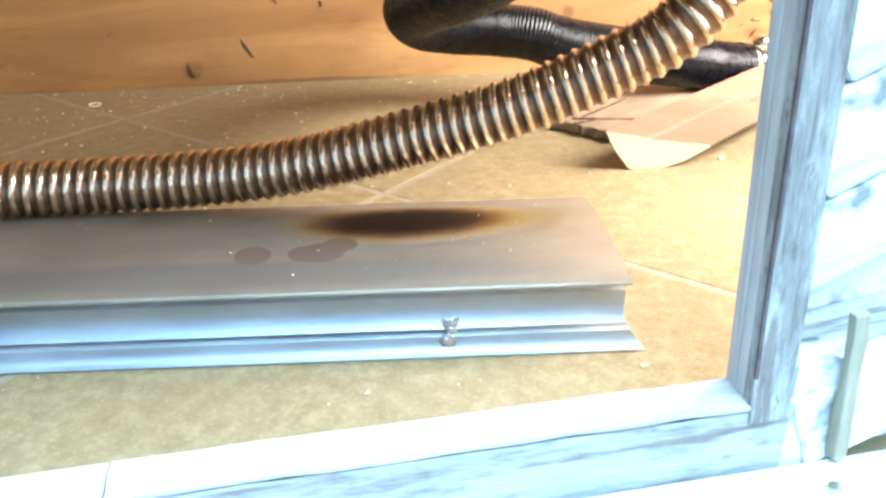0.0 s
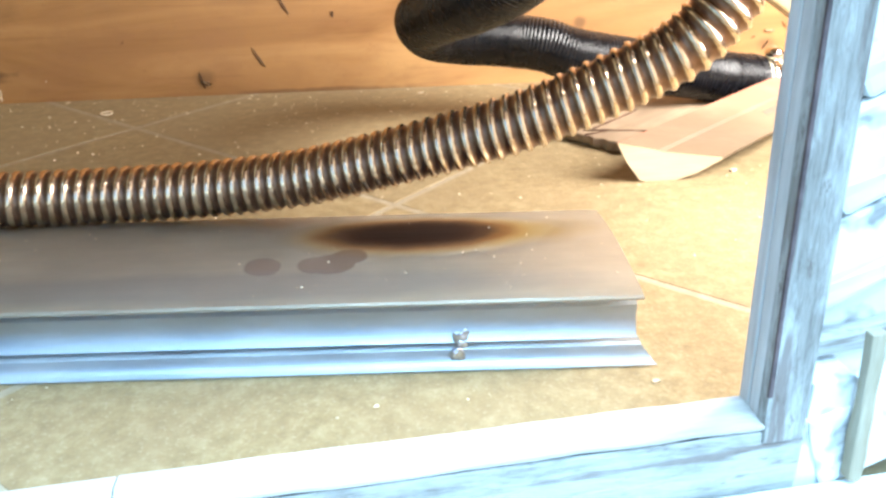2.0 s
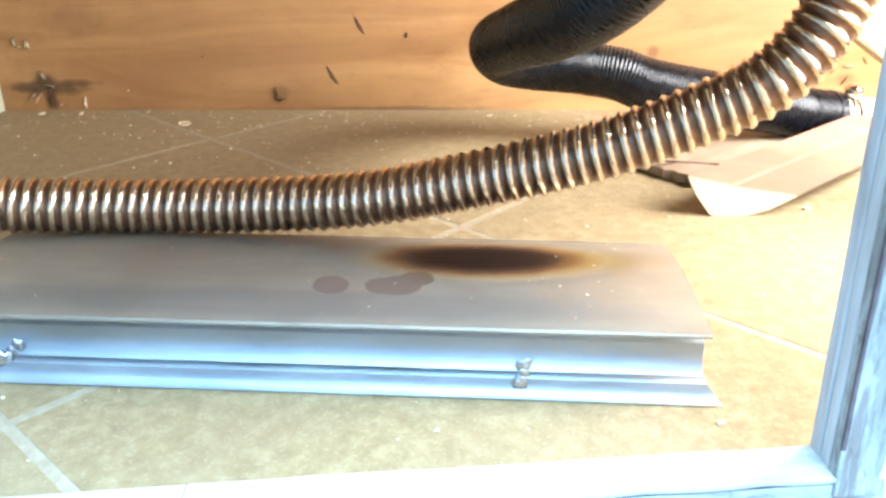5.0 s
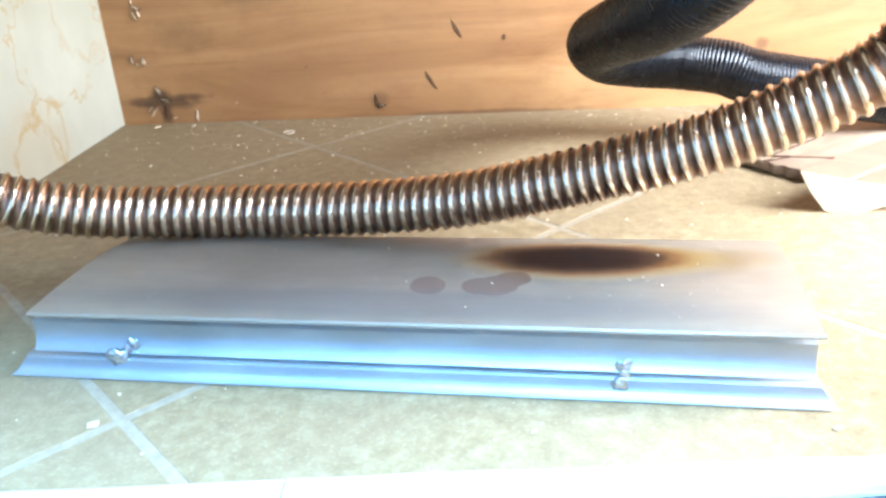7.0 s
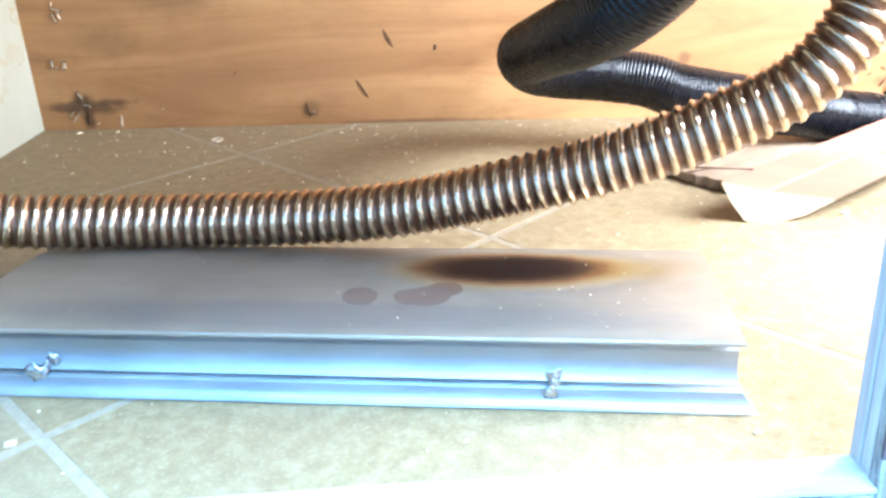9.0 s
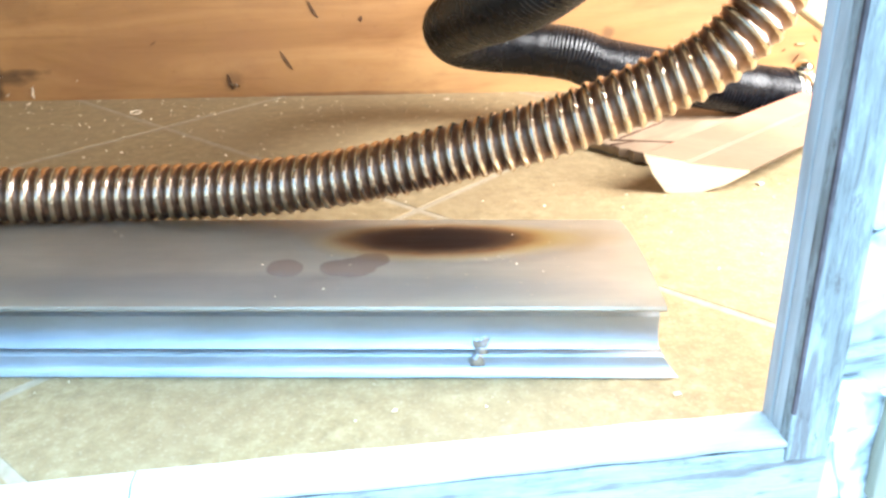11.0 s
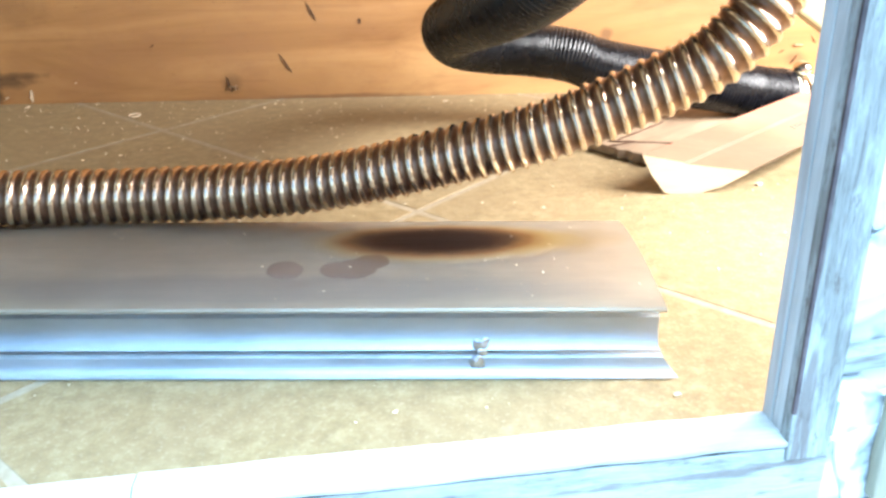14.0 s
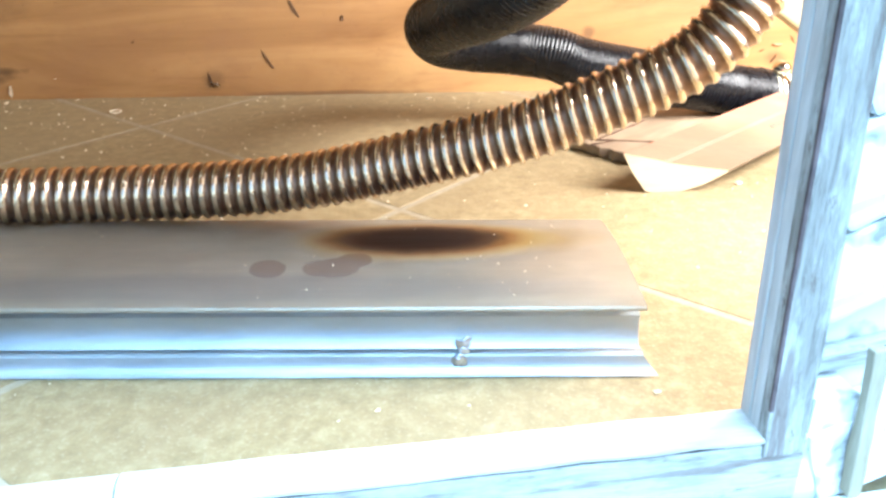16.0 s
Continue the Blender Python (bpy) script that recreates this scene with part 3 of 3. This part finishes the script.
def staple(x, z, turn, long=0.010):
    bm = bmesh.new()
    for x0, x1, y0, y1 in ((-long / 2, long / 2, -0.0028, -0.0016), (-long / 2, -long / 2 + 0.0012, -0.0028, 0.002), (long / 2 - 0.0012, long / 2, -0.0028, 0.002)):
        piece = box(x0, x1, y0, y1, -0.0006, 0.0006)
        me = bpy.data.meshes.new("piece")
        piece.to_mesh(me)
        piece.free()
        bm.from_mesh(me)
        bpy.data.meshes.remove(me)
    ob = tagged(new("staple", mesh_of(bm, CHROME)), "bright steel staple driven into the timber wall", "staple", "staples in the timber wall")
    ob.matrix_world = back_m @ pose(x, 0, z, 0, turn, 0)


for x, z, turn in ((0.037, 0.114, 70), (0.040, 0.122, 20), (0.025, 0.069, 85), (0.036, 0.067, 100), (0.046, 0.036, 60), (0.052, 0.026, 10), (0.034, 0.016, -50), (0.285, 0.013, 15), (0.862, 0.045, 2)):
    staple(x, z, turn)


def splinter(x, z, high, wide, turn, seed, pale=False):
    """A torn sliver of dark timber, its foot in the wall."""
    rng = random.Random(seed)
    bm = bmesh.new()
    left, right = [], []
    for i in range(7):
        u = i / 6
        w = 0.75 * wide * (math.sin(math.pi * min(1, u * 0.9 + 0.08)) ** 0.7) * rng.uniform(0.6, 1.0)
        left.append(bm.verts.new((-w / 2 + rng.uniform(-0.0004, 0.0004), -0.0006 - 0.001 * math.sin(math.pi * u), (u - 0.5) * high)))
        right.append(bm.verts.new((w / 2, 0.0008, (u - 0.5) * high)))
    for i in range(6):
        bm.faces.new((left[i], right[i], right[i + 1], left[i + 1]))
    bmesh.ops.solidify(bm, geom=bm.faces[:], thickness=0.0008)
    bmesh.ops.recalc_face_normals(bm, faces=bm.faces[:])
    ob = tagged(new("splinter", mesh_of(bm, CHIP if pale else SPLIT)), ("pale" if pale else "dark") + " torn splinter in the timber wall", "splinter", "splinters in the timber wall")
    ob.matrix_world = back_m @ pose(x, 0, z, 0, turn, 0)


for n, (x, z, high, wide, turn) in enumerate(((0.368, 0.086, 0.020, 0.003, -28), (0.339, 0.036, 0.022, 0.0022, -30), (0.281, 0.016, 0.017, 0.0025, -12), (0.415, 0.076, 0.006, 0.005, 0),
                                              (0.050, 0.013, 0.016, 0.004, 8), (0.50, 0.048, 0.004, 0.003, 0), (0.21, 0.055, 0.004, 0.0025, 50), (0.861, 0.030, 0.012, 0.006, 30), (0.872, 0.022, 0.010, 0.004, -20), (0.846, 0.038, 0.008, 0.004, 60), (0.878, 0.05, 0.010, 0.002, -40), (0.655, 0.05, 0.005, 0.003, 20))):
    splinter(x, z, high, wide, turn, n)


for n, (x, z, high, wide, turn) in enumerate(((0.024, 0.070, 0.008, 0.003, 10), (0.037, 0.067, 0.007, 0.004, -10), (0.029, 0.064, 0.004, 0.004, 70), (0.041, 0.116, 0.008, 0.004, -20), (0.036, 0.128, 0.005, 0.002, 10),
                                              (0.046, 0.036, 0.010, 0.005, -35), (0.037, 0.012, 0.014, 0.003, 40), (0.055, 0.024, 0.006, 0.003, 60), (0.060, 0.006, 0.006, 0.002, 50), (0.085, 0.008, 0.013, 0.0065, 4), (0.287, 0.012, 0.004, 0.003, 0), (0.13, 0.02, 0.003, 0.0015, 50))):
    splinter(x, z, high, wide, turn, 40 + n, True)


# ---- loose chips and crumbs ----
def chip_mesh(rng, size):
    bm = bmesh.new()
    bmesh.ops.create_cube(bm, size=1)
    for v in bm.verts:
        v.co = (v.co.x * size * rng.uniform(0.7, 1.3), v.co.y * size * rng.uniform(0.3, 0.7), (v.co.z + 0.5) * size * 0.25 * rng.uniform(0.6, 1.2))
    return bm


for n, (x, y, size, turn, what) in enumerate(((-0.012, -0.004, 0.0045, 20, "white"), (-0.150, 0.524, 0.005, 80, "pale"), (-0.19, 0.525, 0.006, 50, "pale"), (0.318, -0.012, 0.0035, 10, "white"),
                                             (0.262, 0.50, 0.005, 0, "white"), (0.47, 0.24, 0.006, 30, "pale"), (0.455, 0.262, 0.005, 70, "pale"), (0.29, -0.045, 0.004, 40, "pale"))):
    ob = tagged(new("wood_chip", mesh_of(chip_mesh(random.Random(n), size), CHIP)), what + " wood chip lying on the tiled floor", "wood chip", "wood chips on the floor")
    ob.matrix_world = pose(x, y, 0.0001, 0, 0, turn)

curl = tagged(new("wood_curl", mesh_of(ring_band(0.0050, 0.0056, 0.0014, 20), CHIP)), "small ring-shaped wood shaving on the tiles", "shaving")
curl.matrix_world = pose(-0.037, 0.483, 0.0013, 0, 90, 0) @ Matrix.Diagonal((0.8, 1.15, 1.0, 1))


def crumbs(name, label, count, size, place, seed):
    rng = random.Random(seed)
    verts, faces = [], []
    for _ in range(count):
        x, y, z = place(rng)
        r = size * rng.uniform(0.35, 1.0) ** 2
        a = rng.uniform(0, 6.28)
        k = len(verts)
        for i in range(4):
            w = r * rng.uniform(0.5, 1.2)
            verts.append((x + w * math.cos(a + i * 1.57), y + 0.7 * w * math.sin(a + i * 1.57), z))
        verts.append((x, y, z + r * 0.7))
        faces += [(k + i, k + (i + 1) % 4, k + 4) for i in range(4)] + [(k + 3, k + 2, k + 1, k)]
    me = bpy.data.meshes.new(name)
    me.from_pydata(verts, [], faces)
    me.materials.append(CHIP)
    return tagged(new(name, me), label, "crumbs", kind="stuff")


def on_floor(rng):
    x = rng.uniform(X0 + 0.01, 0.62)
    y = back_y(x) - 0.006 - abs(rng.gauss(0, 0.12)) if rng.random() < 0.75 else rng.uniform(-0.06, 0.3)
    return x, max(y, -0.06), 0.0001


cover_m = pose(-0.062, 0.0445, 0, 0, 0, -5.6)


def on_cover(rng):
    x, y = rng.uniform(0.01, 0.375), rng.uniform(0.008, 0.10)
    if rng.random() < 0.6:
        x = rng.uniform(0.2, 0.375)
    if ((x - 0.275) / 0.06) ** 2 + ((y - 0.0765) / 0.026) ** 2 < 1 and rng.random() < 0.85:
        y = rng.uniform(0.008, 0.045)
    u = (y - 0.002) / 0.112
    p = cover_m @ Vector((x, y, 0.0344 + 0.0012 * math.sin(math.pi * u) - 0.006 * u ** 3))
    return p


crumbs("wood_crumbs", "pale wood crumbs scattered over the tiles", 760, 0.0017, on_floor, 5)
crumbs("dust_crumbs", "pale specks of dust on the metal cover", 95, 0.0009, on_cover, 6)

# ---- outside of the wall beside the opening ----
def outside(name, label, category, bm, material, m, wear=0.0012):
    ob = tagged(new(name, mesh_of(roughen(bm, wear, 120, 6), material)), label, category)
    ob.matrix_world = front_m @ m
    return ob


for rise, high in ((0.078, 0.030), (0.112, 0.034), (0.150, 0.034), (0.188, 0.034)):
    outside("siding_board", "flaking white painted siding board beside the post", "board", box(0.0, 0.22, -0.0125, -0.0025, 0.0, high, 0.002), FLAKED, pose(0.0185, 0, rise, 0, -24, 0))
outside("siding_board", "narrow weathered siding board in a gap", "board", box(0.0, 0.14, -0.008, -0.003, 0.0, 0.010, 0.002), GREY_X, pose(0.018, 0, 0.055, 0, -6, 0))
outside("siding_board", "flaking white painted lower siding board", "board", box(0.0, 0.20, -0.0185, -0.0025, -0.032, 0.0, 0.002), FLAKED, pose(0.0165, 0, 0.036, 0, -18, 0))
outside("filler_strip", "weathered grey filler strip beside the sill end", "strip", box(0.0166, 0.034, -0.017, -0.0026, -0.006, 0.052, 0.001), FLAKED, pose(0, 0, 0), 0.0005)
outside("lath", "broken pale upright lath on the outer wall", "lath", box(0.0, 0.0055, -0.024, -0.019, 0.0, 0.062, 0.001), LATH, pose(0.033, 0.0, 0.012, 0, -3, 0), 0.0010)
outside("ledge_board", "weathered white ledge board below the sill", "board", box(-0.62, 0.30, -0.060, -0.0195, 0.0, 0.014, 0.002), FLAKED, pose(0, 0, -0.004, 0, 0, 0))
nail = bmesh.new()
bmesh.ops.create_cone(nail, cap_ends=True, segments=14, radius1=0.003, radius2=0.0026, depth=0.003)
ob = tagged(new("nail_head", mesh_of(nail, CHROME)), "rusty nail head in the ledge board", "nail")
ob.matrix_world = front_m @ pose(0.026, -0.036, 0.0112)

# ---- floor tiles ----
def clip_polygon(poly, lines):
    """Keep what lies on the inner side of each line (point, inward normal)."""
    for p, n in lines:
        out = []
        for i, a in enumerate(poly):
            b = poly[(i + 1) % len(poly)]
            da, db = (a - p).dot(n), (b - p).dot(n)
            if da >= 0:
                out.append(a)
            if (da >= 0) != (db >= 0):
                out.append(a + (b - a) * (da / (da - db)))
        poly = out
        if len(poly) < 3:
            return []
    return poly


SIDE, JOINT = 0.305, 0.0050
e1, e2 = Vector((1, 1)).normalized(), Vector((-1, 1)).normalized()
bounds = [(Vector((X0, 0)), Vector((1, 0))), (Vector((X1, 0)), Vector((-1, 0))), (Vector((0, -0.085)), Vector((0, 1))),
          (Vector((X0, 0.5425)), Vector((math.sin(radians(BACK_TURN)), -math.cos(radians(BACK_TURN)))))]
for i in range(-3, 6):
    for j in range(-5, 5):
        a, b = SIDE * i + JOINT / 2, SIDE * (i + 1) - JOINT / 2
        c, d = SIDE * j + JOINT / 2, SIDE * (j + 1) - JOINT / 2
        poly = clip_polygon([e1 * a + e2 * c, e1 * b + e2 * c, e1 * b + e2 * d, e1 * a + e2 * d], bounds)
        if len(poly) < 3:
            continue
        bm = prism([(p.x, p.y, -0.006) for p in poly], 0.006, (0, 0, 1))
        rim = [e for e in bm.edges if all(v.co.z > -0.001 for v in e.verts)]
        bmesh.ops.bevel(bm, geom=rim, offset=0.0005, segments=1, affect="EDGES")
        part("tile", bm, TILE, floor)
